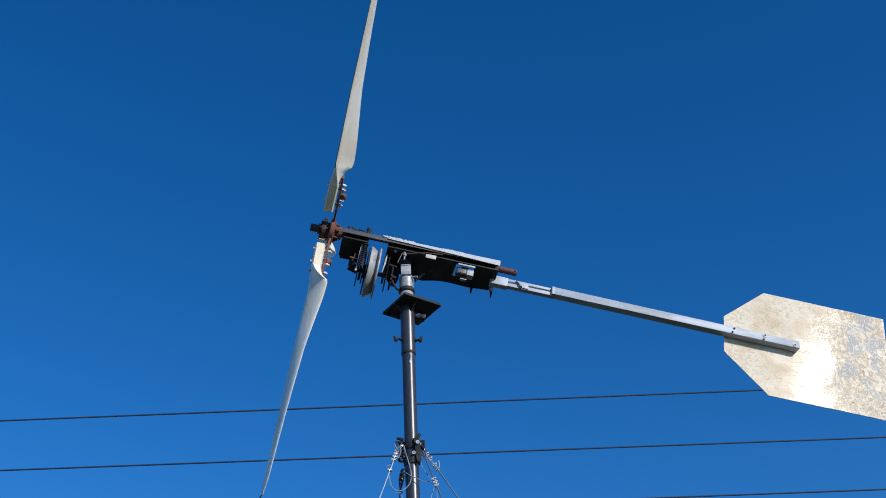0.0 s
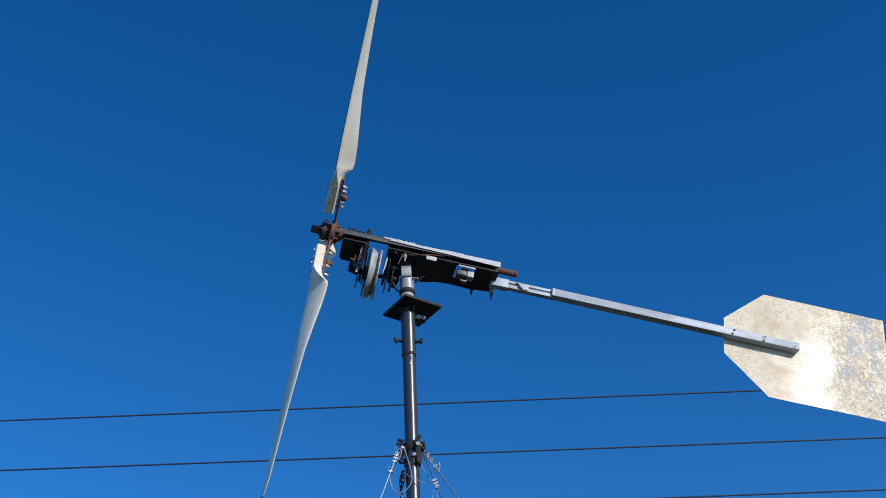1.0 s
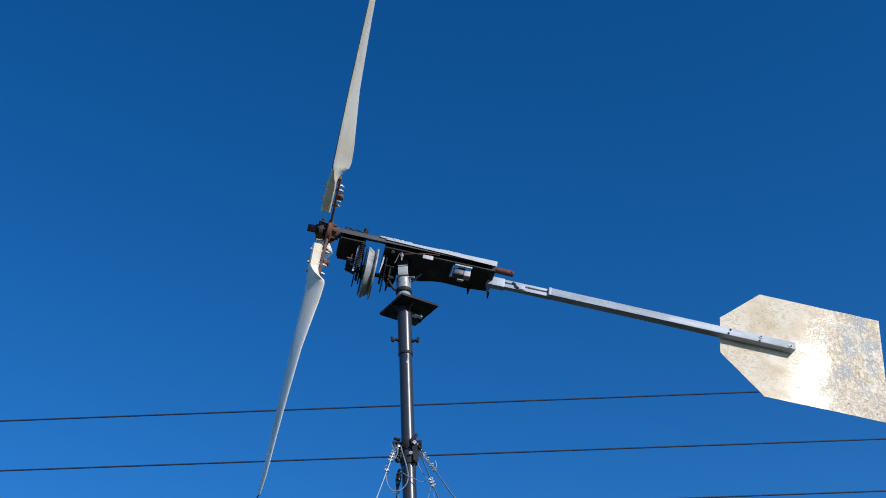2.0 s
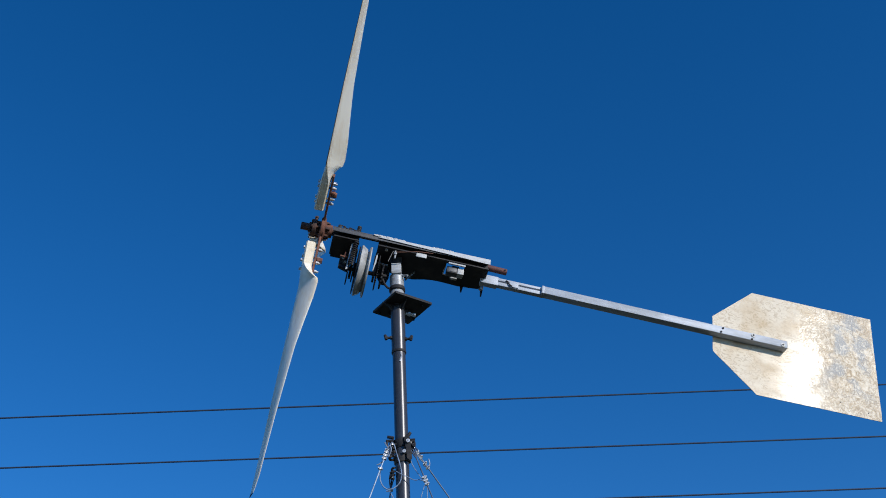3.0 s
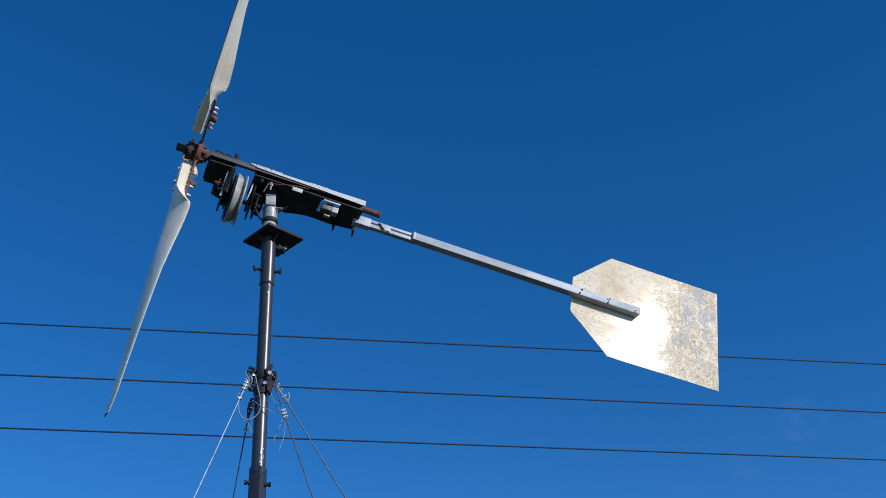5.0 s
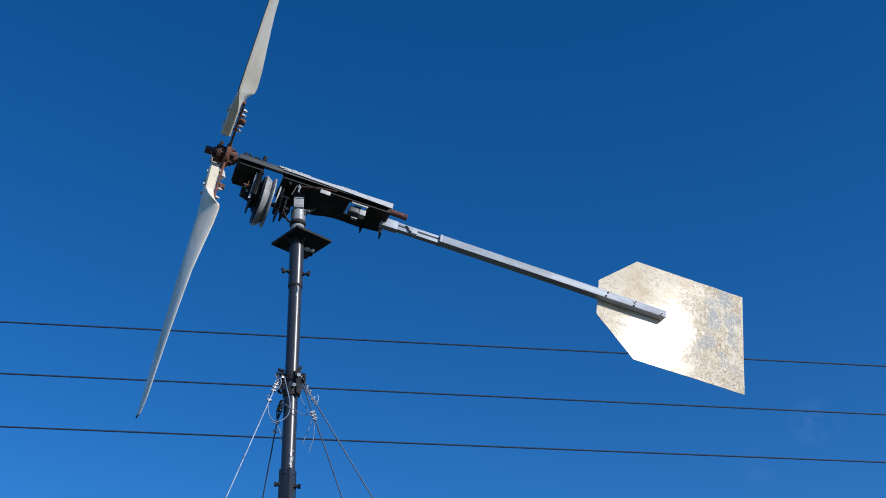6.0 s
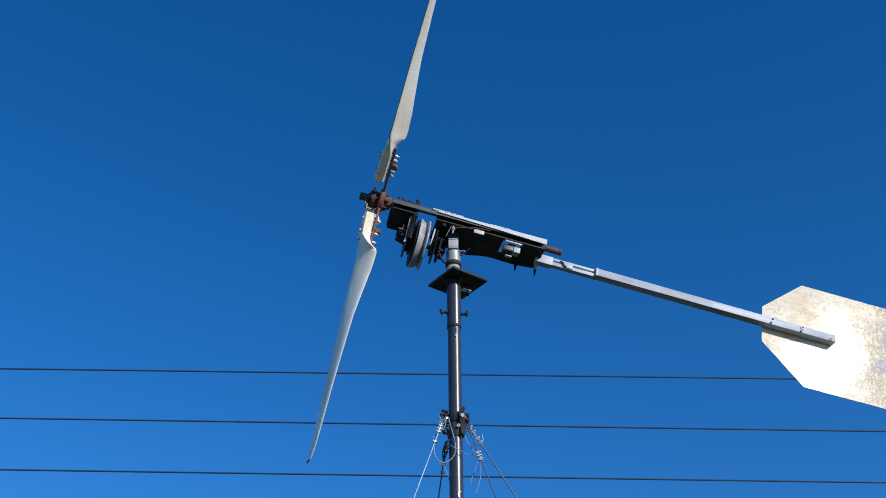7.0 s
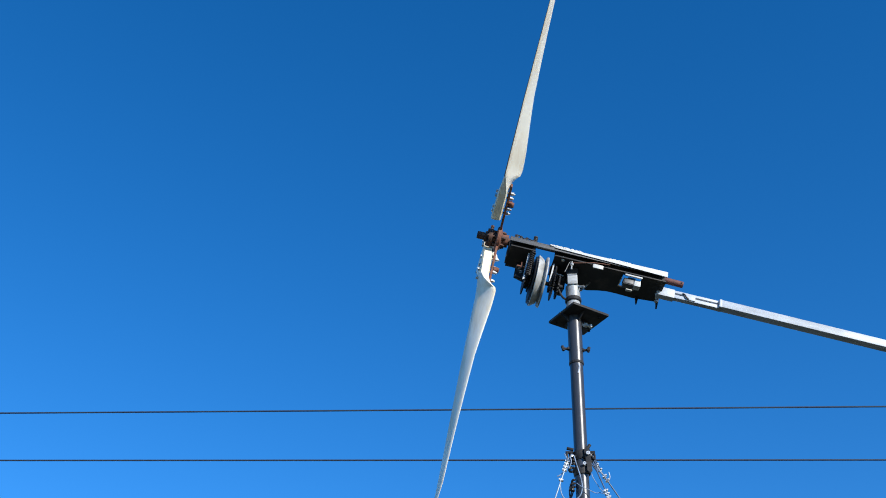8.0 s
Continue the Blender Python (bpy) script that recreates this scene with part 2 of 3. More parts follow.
def sweep(bm, points, r, seg=8):
    """A round bar of radius r along a chain of points."""
    pts = [Vector(p) for p in points]
    rings, side = [], None
    for i, p in enumerate(pts):
        d = (pts[min(i + 1, len(pts) - 1)] - pts[max(i - 1, 0)]).normalized()
        if side is None:
            side = d.orthogonal().normalized()
        side = (side - d * side.dot(d)).normalized()
        other = d.cross(side)
        rings.append([bm.verts.new(p + r * (math.cos(2 * math.pi * k / seg) * side + math.sin(2 * math.pi * k / seg) * other)) for k in range(seg)])
    for a, b in zip(rings, rings[1:]):
        for k in range(seg):
            bm.faces.new((a[k], a[(k + 1) % seg], b[(k + 1) % seg], b[k]))
    bm.faces.new(rings[0][::-1])
    bm.faces.new(rings[-1])
    return bm


def smooth_line(points, steps=8):
    """Points along a Catmull-Rom line."""
    p = [Vector(q) for q in points]
    p = [2 * p[0] - p[1]] + p + [2 * p[-1] - p[-2]]
    line = []
    for i in range(1, len(p) - 2):
        for k in range(steps):
            t = k / steps
            line.append(0.5 * (2 * p[i] + (p[i + 1] - p[i - 1]) * t + (2 * p[i - 1] - 5 * p[i] + 4 * p[i + 1] - p[i + 2]) * t * t
                               + (3 * p[i] - p[i - 1] - 3 * p[i + 1] + p[i + 2]) * t ** 3))
    return line + [p[-2]]


def slab(bm, outline, y0, y1, bevel=0.0):
    """A plate in the x-z plane, from its outline, between y0 and y1."""
    near = [bm.verts.new((x, y0, z)) for x, z in outline]
    far = [bm.verts.new((x, y1, z)) for x, z in outline]
    faces = [bm.faces.new(near), bm.faces.new(far[::-1])]
    for i in range(len(outline)):
        j = (i + 1) % len(outline)
        faces.append(bm.faces.new((near[i], far[i], far[j], near[j])))
    if bevel:
        bmesh.ops.bevel(bm, geom=list(bm.edges), offset=bevel, segments=1, affect="EDGES")
    return bm


def flat(bm, outline, z0, z1):
    """A plate in the x-y plane, from its outline, between z0 and z1."""
    low = [bm.verts.new((x, y, z0)) for x, y in outline]
    top = [bm.verts.new((x, y, z1)) for x, y in outline]
    bm.faces.new(low[::-1]), bm.faces.new(top)
    for i in range(len(outline)):
        j = (i + 1) % len(outline)
        bm.faces.new((low[i], low[j], top[j], top[i]))
    return bm


def bolt(parent, a, b, r=0.011, mat=None, name="bolt"):
    """A hexagon bolt from a to b, with its head at a and a nut near b."""
    a, b = Vector(a), Vector(b)
    d = (b - a).normalized()
    bm = bmesh.new()
    rod(bm, a, b, r * 0.55, 10)
    rod(bm, a, a + d * r * 1.1, r, 6)
    rod(bm, b - d * r * 2.2, b - d * r * 0.9, r, 6)
    return part(name, bm, mat or BOLT, parent)


# ---------------------------------------------------------------- ground
bm = bmesh.new()
bmesh.ops.create_circle(bm, cap_ends=True, segments=96, radius=2500)
tagged(part("ground", bm, GRASS), "dry grassy ground reaching to the horizon", "ground", kind="structure")

# ---------------------------------------------------------------- mast
mast = thing("mast", pose(0, 0, 0), "dark bronze-painted steel pipe mast held by guy cables", "mast")
bm = bmesh.new()
box(bm, -0.038, 0.038, -0.038, 0.038, 0, 4.035, 0.006)
foot = part("lower_post", bm, MAST, mast, "dark square lower post")
foot.matrix_basis = pose(0, 0, 0, 0, 0, 58)
bm = bmesh.new()
lathe(bm, [(4.0, 0.02), (4.0, 0.0415), (5.275, 0.0415), (5.278, 0.02)], "Z", 48)
part("middle_pipe", bm, MAST, mast)
bm = bmesh.new()
lathe(bm, [(5.268, 0.03), (5.268, 0.0455), (5.272, 0.0462), (5.62, 0.0462), (5.62, 0.03)], "Z", 48)
part("top_sleeve", bm, MAST, mast)
bm = bmesh.new()
lathe(bm, [(5.255, 0.041), (5.258, 0.046), (5.266, 0.048), (5.274, 0.047), (5.276, 0.041)], "Z", 48)
ring = part("weld_ring", bm, DARK_STEEL, mast)
ring.matrix_basis = pose(0, 0, 0.002)
bm = bmesh.new()
sweep(bm, smooth_line([(0.012, -0.040, 5.25), (0.016, -0.0405, 5.225), (0.012, -0.041, 5.20), (0.006, -0.0415, 5.18)], 5), 0.006, 6)
part("weld_seam", bm, BOLT, mast, "bright weld run")
bm = bmesh.new()
sweep(bm, smooth_line([(0.014, -0.041, 4.045), (0.006, -0.042, 4.06), (0.020, -0.038, 4.075), (0.024, -0.036, 4.10), (0.010, -0.042, 4.105), (0.012, -0.041, 4.13), (0.026, -0.034, 4.14)], 5), 0.003, 6)
part("wire_bead", bm, BOLT, mast)
for sx, dz in ((-1, 0.0), (1, -0.014)):
    bolt(mast, (sx * 0.088, -0.015, 5.375 + dz), (sx * 0.02, -0.01, 5.375 + dz), 0.015, DARK_STEEL, "clamp_bolt")
    bm = bmesh.new()
    rod(bm, (sx * 0.078, -0.015, 5.360 + dz), (sx * 0.086, -0.015, 5.396 + dz), 0.010, 10, bevel=0.003)
    part("bolt_handle", bm, DARK_STEEL, mast)
for sx, z in ((-1, 3.945), (1, 3.935)):
    bolt(mast, (sx * 0.076, -0.005, z), (sx * 0.02, -0.005, z), 0.015, DARK_STEEL, "post_bolt")
bm = bmesh.new()
h = 0.1415
box(bm, -h, h, -h, h, -0.009, 0.009, 0.003)
top_plate = part("top_plate", bm, DARK_STEEL, mast, "square dark steel plate")
top_plate.matrix_basis = pose(0.03, 0.03, 5.628, 0, 0, 35)
for turn in range(0, 360, 90):
    bm = bmesh.new()
    slab(bm, [(0.044, -0.010), (0.118, -0.010), (0.044, -0.062)], -0.004, 0.004)
    gusset = part("gusset", bm, DARK_STEEL, mast)
    gusset.matrix_basis = pose(0, 0, 5.628, 0, 0, turn + 35)
bolt(mast, (0.115, 0.05, 5.578), (0.050, 0.035, 5.585), 0.015, BOLT, "plate_bolt")
for x, y in ((-0.12, 0.06), (0.10, 0.16), (0.16, 0.0)):
    bolt(mast, (x, y, 5.609), (x, y, 5.655), 0.009, DARK_STEEL, "plate_bolt")

# guy collar with ears and shackles; its dark bands also paint the mast's shade
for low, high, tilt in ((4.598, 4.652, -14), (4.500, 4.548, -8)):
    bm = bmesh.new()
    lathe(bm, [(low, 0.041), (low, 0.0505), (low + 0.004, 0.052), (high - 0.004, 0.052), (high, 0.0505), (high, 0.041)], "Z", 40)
    collar = part("collar_shade_band", bm, DARK_STEEL, mast, "dark band: guy-cable clamp and the mast's shaded stretch")
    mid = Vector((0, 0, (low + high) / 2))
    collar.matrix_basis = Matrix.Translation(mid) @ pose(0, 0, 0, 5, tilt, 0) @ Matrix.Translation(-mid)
bm = bmesh.new()
slab(bm, [(0.014, 4.642), (0.032, 4.662), (0.050, 4.652), (0.056, 4.600), (0.062, 4.505), (0.048, 4.488), (0.030, 4.505), (0.028, 4.560)], -0.062, -0.052, 0.002)
part("guy_bracket", bm, DARK_STEEL, mast, "dark upright bracket for the cables")
for angle in (200, 160, 335, 30):
    bm = bmesh.new()
    box(bm, 0.044, 0.078, -0.006, 0.006, 4.588, 4.632, 0.004)
    ear = part("collar_ear", bm, DARK_STEEL, mast)
    ear.matrix_basis = pose(0, 0, 0.0, 0, 0, angle)
    bolt(ear, (0.066, -0.026, 4.61), (0.066, 0.024, 4.61), 0.012, BOLT, "ear_bolt")
bolt(mast, (0.041, -0.076, 4.614), (0.040, -0.035, 4.614), 0.0125, BOLT, "collar_bolt")
bolt(mast, (0.016, -0.070, 4.549), (0.018, -0.035, 4.549), 0.0115, BOLT, "collar_bolt")
for x0, z0, x1, z1 in ((-0.085, 4.665, -0.045, 4.655), (0.056, 4.688, 0.035, 4.655)):
    bm = bmesh.new()
    rod(bm, (x0, -0.03, z0), (x1, -0.03, z1), 0.010, 8, bevel=0.002)
    part("collar_lug", bm, DARK_STEEL, mast)


def wrapped_knot(x, y, z, tall, r, turns, lean):
    """Dark wire wound in an untidy coil."""
    bm = bmesh.new()
    line = []
    for k in range(turns * 9 + 1):
        a, t = 2 * math.pi * k / 9, k / (turns * 9)
        rr = r * (0.5 + 0.8 * random.random())
        line.append((x + lean * (t - 0.5) + rr * math.cos(a), y + rr * math.sin(a), z + tall * (t - 0.5) + 0.004 * (random.random() - 0.5)))
    sweep(bm, line, r * 0.62, 6)
    return part("wire_knot", bm, DARK_STEEL, mast)


def shackle(x, y, z, wide, tall, lean):
    """A bow of round bar closed by a pin."""
    bm = bmesh.new()
    sweep(bm, smooth_line([(x - wide / 2, y, z + tall / 2), (x - wide / 2 + lean, y - 0.01, z), (x + lean * 2, y - 0.012, z - tall / 2), (x + wide / 2 + lean, y - 0.01, z), (x + wide / 2, y, z + tall / 2)], 6), 0.007, 8)
    rod(bm, (x - wide / 2 - 0.012, y, z + tall / 2), (x + wide / 2 + 0.012, y, z + tall / 2), 0.009, 8)
    return part("shackle", bm, DARK_STEEL, mast)


wrapped_knot(-0.058, -0.03, 4.425, 0.070, 0.011, 3, 0.01)
wrapped_knot(-0.056, -0.025, 4.565, 0.10, 0.013, 4, 0.02)
wrapped_knot(0.054, -0.03, 4.590, 0.070, 0.012, 3, 0.015)
shackle(-0.070, -0.035, 4.61, 0.024, 0.05, -0.005)
shackle(0.060, -0.035, 4.61, 0.022, 0.05, 0.008)

# ---------------------------------------------------------------- turbine head
YAW, DROOP, LEAN = 12.1, 9.75, 1.2  # degrees: the tail turned away from the viewer, hanging below level, leaning sideways
HEAD = pose(0, 0, 6.073, LEAN, DROOP, YAW)
turbine = thing("wind_turbine", HEAD, "home-built three-blade wind turbine with rusty hub and tail vane", "wind turbine")
UPRIGHT = HEAD.inverted()           # brings upright parts into the head's tilted axes

# frame: x towards the tail, y away from the viewer, z up
bm = bmesh.new()
box(bm, -0.445, 0.630, -0.144, -0.137, -0.050, -0.022, 0.002)
box(bm, -0.445, 0.630, -0.144, -0.095, -0.022, -0.016, 0.002)
rail = part("side_rail", bm, DARK_RAIL, turbine, "dark grey angle-iron rail")
# added dark strips stand in for the shaded underside just below the rail
bm = bmesh.new()
box(bm, -0.44, -0.262, -0.102, -0.095, -0.078, -0.024, 0.002)
part("rail_shade_strip", bm, DARK_STEEL, rail)
bm = bmesh.new()
box(bm, -0.13, 0.628, -0.102, -0.095, -0.078, -0.024, 0.002)
part("rail_shade_strip", bm, DARK_STEEL, rail)
bm = bmesh.new()
slab(bm, [(-0.14, -0.027), (-0.06, -0.020), (0.634, -0.013), (0.634, -0.056), (0.60, -0.054), (0.30, -0.043), (0.02, -0.036), (-0.14, -0.033)], -0.152, -0.1455, 0.0015)
part("rail_cover", bm, RAIL, rail, "worn light grey cover strip")
for u, w, count in ((-0.175, 0.22, 22), (0.235, 0.14, 15)):
    # pale bits above the rail, built as a ragged flaking strip along its top edge
    bm = bmesh.new()
    for k in range(count):
        x = u + w * k / count
        top = -0.0130 + 0.0035 * random.random()
        box(bm, x, x + w / count * 1.1, -0.1535 + 0.006 * random.random(), -0.118, -0.0190 - 0.010 * random.random(), top, 0.001)
    part("flaked_strip", bm, WHITE_PLATE, rail, "flaking white strip along the rail")
bm = bmesh.new()
flat(bm, [(-0.43, -0.136), (-0.262, -0.136), (-0.256, 0.060), (-0.335, 0.060), (-0.345, 0.112), (-0.43, 0.112)], -0.086, -0.078)
part("front_plate", bm, DARK_STEEL, turbine)
bm = bmesh.new()
flat(bm, [(-0.13, -0.136), (0.345, -0.136), (0.345, 0.128), (0.29, 0.130), (0.235, 0.142), (0.16, 0.172), (0.09, 0.176), (-0.08, 0.13), (-0.13, 0.10)], -0.086, -0.078)
part("rear_plate", bm, DARK_STEEL, turbine)
for outline in ([(0.345, -0.136), (0.472, -0.136), (0.472, -0.118), (0.345, -0.118)], [(0.345, 0.034), (0.472, 0.034), (0.472, 0.136), (0.345, 0.128)],
                [(0.472, -0.136), (0.63, -0.136), (0.638, 0.114), (0.472, 0.136)]):
    bm = bmesh.new()
    flat(bm, outline, -0.086, -0.078)
    part("tail_plate", bm, DARK_STEEL, turbine)
bm = bmesh.new()
box(bm, -0.13, 0.345, 0.085, 0.092, -0.077, -0.02, 0.001)
part("far_rail", bm, DARK_STEEL, turbine)
bm = bmesh.new()
box(bm, -0.44, -0.425, -0.05, 0.10, -0.077, 0.03, 0.003)
part("front_bulkhead", bm, DARK_STEEL, turbine)
bm = bmesh.new()
box(bm, 0.615, 0.63, -0.05, 0.08, -0.077, 0.03, 0.003)
part("tail_bulkhead", bm, DARK_STEEL, turbine)

# window in the tail plate, with a grey terminal box in it
bm = bmesh.new()
box(bm, 0.352, 0.466, -0.105, -0.050, -0.152, -0.104, 0.005)
box(bm, 0.385, 0.435, -0.085, -0.065, -0.106, -0.080, 0.002)
terminal = part("terminal_box", bm, BOX_GREY, turbine, "dark grey terminal box")
bm = bmesh.new()
box(bm, 0.425, 0.468, -0.109, -0.060, -0.154, -0.108, 0.003)
part("box_cover", bm, WHITE_PLATE, terminal, "pale end cover")
bm = bmesh.new()
box(bm, 0.36, 0.418, -0.1085, -0.1045, -0.146, -0.112, 0.001)
part("box_label", bm, DARK_RAIL, terminal)
bm = bmesh.new()
box(bm, 0.341, 0.347, -0.08, 0.03, -0.092, -0.0865, 0.001)
part("window_edge", bm, WHITE_PLATE, turbine)
bm = bmesh.new()
box(bm, 0.355, 0.472, -0.130, -0.118, -0.1005, -0.0865, 0.002)
part("window_bar", bm, WHITE_PLATE, turbine)
bm = bmesh.new()
box(bm, 0.400, 0.445, 0.035, 0.058, -0.097, -0.087, 0.003)
part("window_clip", bm, WHITE_PLATE, turbine)
bm = bmesh.new()
box(bm, 0.13, 0.20, -0.1445, -0.1375, -0.112, -0.0815, 0.002)
part("white_tag", bm, WHITE_PLATE, turbine, "small white plate")
for u, s, z0, z1 in ((0.497, 0.120, -0.140, -0.084), (0.634, 0.100, -0.152, -0.07)):
    bm = bmesh.new()
    slab(bm, [(u - 0.012, z1), (u + 0.012, z1), (u + 0.004, z0), (u - 0.004, z0)], s - 0.004, s + 0.004)
    part("hook_tab", bm, DARK_STEEL, turbine)
bolt(turbine, (0.622, 0.07, -0.12), (0.622, 0.07, -0.06), 0.012)

# main shaft and its bearings
bm = bmesh.new()
rod(bm, (-0.665, 0, 0.035), (-0.41, 0, 0.035), 0.026, 24, bevel=0.004)
part("front_shaft", bm, DARK_RUST, turbine, "rusty front shaft end")
bm = bmesh.new()
rod(bm, (-0.42, 0, 0.050), (0.62, 0, 0.050), 0.012, 16)
part("inner_shaft", bm, DARK_STEEL, turbine)
bm = bmesh.new()
rod(bm, (0.60, 0, 0.026), (0.778, 0, 0.022), 0.0225, 24, bevel=0.004)
shaft = part("rear_shaft", bm, MAROON, turbine, "rusty rear shaft end")
bm = bmesh.new()
rod(bm, (0.762, -0.020, 0.0225), (0.762, -0.0255, 0.0225), 0.006, 8)
part("shaft_pin", bm, DARK_STEEL, shaft)
for u in (-0.38, 0.55):
    bm = bmesh.new()
    rod(bm, (u - 0.02, 0, 0.025), (u + 0.02, 0, 0.025), 0.038, 24, bevel=0.005)
    box(bm, u - 0.02, u + 0.02, -0.08, 0.08, -0.077, -0.01, 0.004)
    part("bearing_block", bm, DARK_STEEL, turbine)
for x, y, w in ((-0.405, -0.125, 0.018), (-0.375, -0.125, 0.012), (-0.335, -0.12, 0.014)):
    bm = bmesh.new()
    rod(bm, (x, y, -0.018), (x, y, 0.012), w * 0.8, 6)
    part("rail_nut", bm, DARK_STEEL, rail)

# hub
bm = bmesh.new()
lathe(bm, [(-0.535, 0.02), (-0.535, 0.078), (-0.528, 0.088), (-0.508, 0.088), (-0.498, 0.055), (-0.49, 0.046), (-0.45, 0.044), (-0.45, 0.02)], "X", 32, (0, 0, 0.035))
hub = part("hub", bm, RUST, turbine, "rusty steel hub")
bm = bmesh.new()
rod(bm, (-0.612, 0, 0.035), (-0.590, 0, 0.035), 0.040, 6, bevel=0.004)
rod(bm, (-0.588, 0, 0.035), (-0.560, 0, 0.035), 0.062, 24, bevel=0.003)
rod(bm, (-0.562, 0, 0.035), (-0.536, 0, 0.035), 0.040, 24)
part("hub_nut", bm, DARK_RUST, hub)
for k in range(6):
    a = radians(60 * k + 20)
    bolt(hub, (-0.598, 0.05 * math.cos(a), 0.035 + 0.05 * math.sin(a)), (-0.47, 0.05 * math.cos(a), 0.035 + 0.05 * math.sin(a)), 0.013, DARK_RUST, "hub_bolt")

bm = bmesh.new()
rod(bm, (-0.572, 0.0, 0.085), (-0.572, 0.0, 0.125), 0.009, 8, bevel=0.002)
rod(bm, (-0.572, 0.0, 0.121), (-0.572, 0.0, 0.134), 0.014, 6)
part("set_screw", bm, DARK_RUST, hub)
bm = bmesh.new()
sweep(bm, smooth_line([(-0.41, -0.13, -0.012), (-0.395, -0.132, 0.010), (-0.37, -0.128, 0.004), (-0.35, -0.131, -0.006), (-0.325, -0.127, 0.006), (-0.30, -0.130, -0.004), (-0.278, -0.125, 0.002)], 5), 0.004, 6)
part("rail_wire", bm, DARK_STEEL, rail, "dark wire lying along the rail")

# blades
BLADE_TURN, HAND = 63.0, -1          # degrees; which way the blades are twisted
R_TIP = 2.014


def between(x, xs, ys):
    return float(np.interp(x, xs, ys))


def blade_sections():
    """Radius, front edge along the shaft, chord, pitch, thickness, squareness."""
    for r in [0.15, 0.155, 0.25, 0.34, 0.38, 0.405, 0.42, 0.435, 0.455, 0.47, 0.485, 0.50, 0.55, 0.62, 0.7, 0.8, 0.9, 1.0, 1.15, 1.3, 1.45, 1.6, 1.75, 1.88, 1.95, 1.99, 2.005, R_TIP]:
        chord = between(r, [0.15, 0.155, 0.35, 0.38, 0.42, 0.455, 0.48, 0.50, 0.60, 1.0, 1.5, 1.9, 1.99, R_TIP], [0.09, 0.10, 0.10, 0.112, 0.142, 0.176, 0.190, 0.193, 0.180, 0.138, 0.097, 0.064, 0.042, 0.012])
        pitch = between(r, [0.15, 0.34, 0.40, 0.455, 0.6, 1.0, 1.5, R_TIP], [0, 2, 17, 36, 38, 29, 24, 22])
        thick = between(r, [0.15, 0.155, 0.36, 0.5, 1.0, 1.9, R_TIP], [0.055, 0.065, 0.065, 0.034, 0.022, 0.012, 0.004])
        front = between(r, [0.15, 0.5, 1.0, R_TIP], [-0.085, -0.080, -0.075, -0.055])
        yield r, front, chord, pitch, thick, between(r, [0.15, 0.36, 0.5], [1, 1, 0])


def blade_mesh():
    bm = bmesh.new()
    rings, n = [], 20
    for r, front, chord, pitch, thick, square in blade_sections():
        ring = []
        a = radians(pitch)
        mid = front + 0.5 * (chord * math.sin(a) + thick * math.cos(a))
        for k in range(n):
            t = 2 * math.pi * k / n
            c, s = math.cos(t), math.sin(t)
            foil_x = 0.5 * math.copysign(abs(c) ** 0.6, c)      # blunt edges
            foil_y = 0.5 * s * (0.55 + 0.45 * (0.5 + 0.5 * c) ** 0.6 if c > -1 else 0.55) * (1.0 if s > 0 else 0.55) + 0.18 * (0.25 - foil_x ** 2)
            big = max(abs(c), abs(s))
            sq_x, sq_y = 0.5 * c / big, 0.5 * s / big
            px = (square * sq_x + (1 - square) * foil_x) * chord
            py = (square * sq_y + (1 - square) * foil_y) * thick
            along = mid - px * math.sin(a) - py * math.cos(a)
            across = HAND * (px * math.cos(a) - py * math.sin(a))
            ring.append(bm.verts.new((along, across, r)))
        rings.append(ring)
    for p, q in zip(rings, rings[1:]):
        for k in range(n):
            face = bm.faces.new((p[k], p[(k + 1) % n], q[(k + 1) % n], q[k]))
            face.material_index = 1 if q[k].co.z < 0.36 else 2 if p[k].co.z > 1.985 else 3 if p[k].co.z > 0.46 and k in (0, n - 1) else 0
    bm.faces.new(rings[0][::-1]).material_index = 1
    bm.faces.new(rings[-1]).material_index = 2
    return bm


first = None
for i in range(3):
    place = Matrix.Translation((-0.517, 0, 0.035)) @ pose(0, 0, 0, -(BLADE_TURN + 120 * i))
    bm = bmesh.new()
    box(bm, -0.008, 0.006, -0.032, 0.032, 0.03, 0.40, 0.002)
    arm = part("hub_arm", bm, RUST, turbine, "rusty flat-bar blade arm")
    arm.matrix_basis = place
    if first is None:
        first = part("blade", blade_mesh(), BLADE, turbine, "weathered white wooden blade")
        first.data.materials.append(ROOT)
        first.data.materials.append(DARK_STEEL)
        first.data.materials.append(SHADED_EDGE)
        blade = first
    else:
        blade = new("blade", first.data)
        blade.parent = turbine
        blade["label"] = "weathered white wooden blade"
    blade.matrix_basis = place
    for k, r in enumerate((0.19, 0.235, 0.30, 0.345)):
        bolt(blade, (-0.094, (-1) ** k * 0.018, r), (0.036, (-1) ** k * 0.018, r), 0.0125)
    bm = bmesh.new()
    rod(bm, (0.006, 0, 0.262), (0.046, 0, 0.262), 0.019, 12, bevel=0.003)
    box(bm, 0.008, 0.034, -0.024, 0.024, 0.252, 0.283, 0.005)
    part("pitch_weight", bm, RUST, arm)


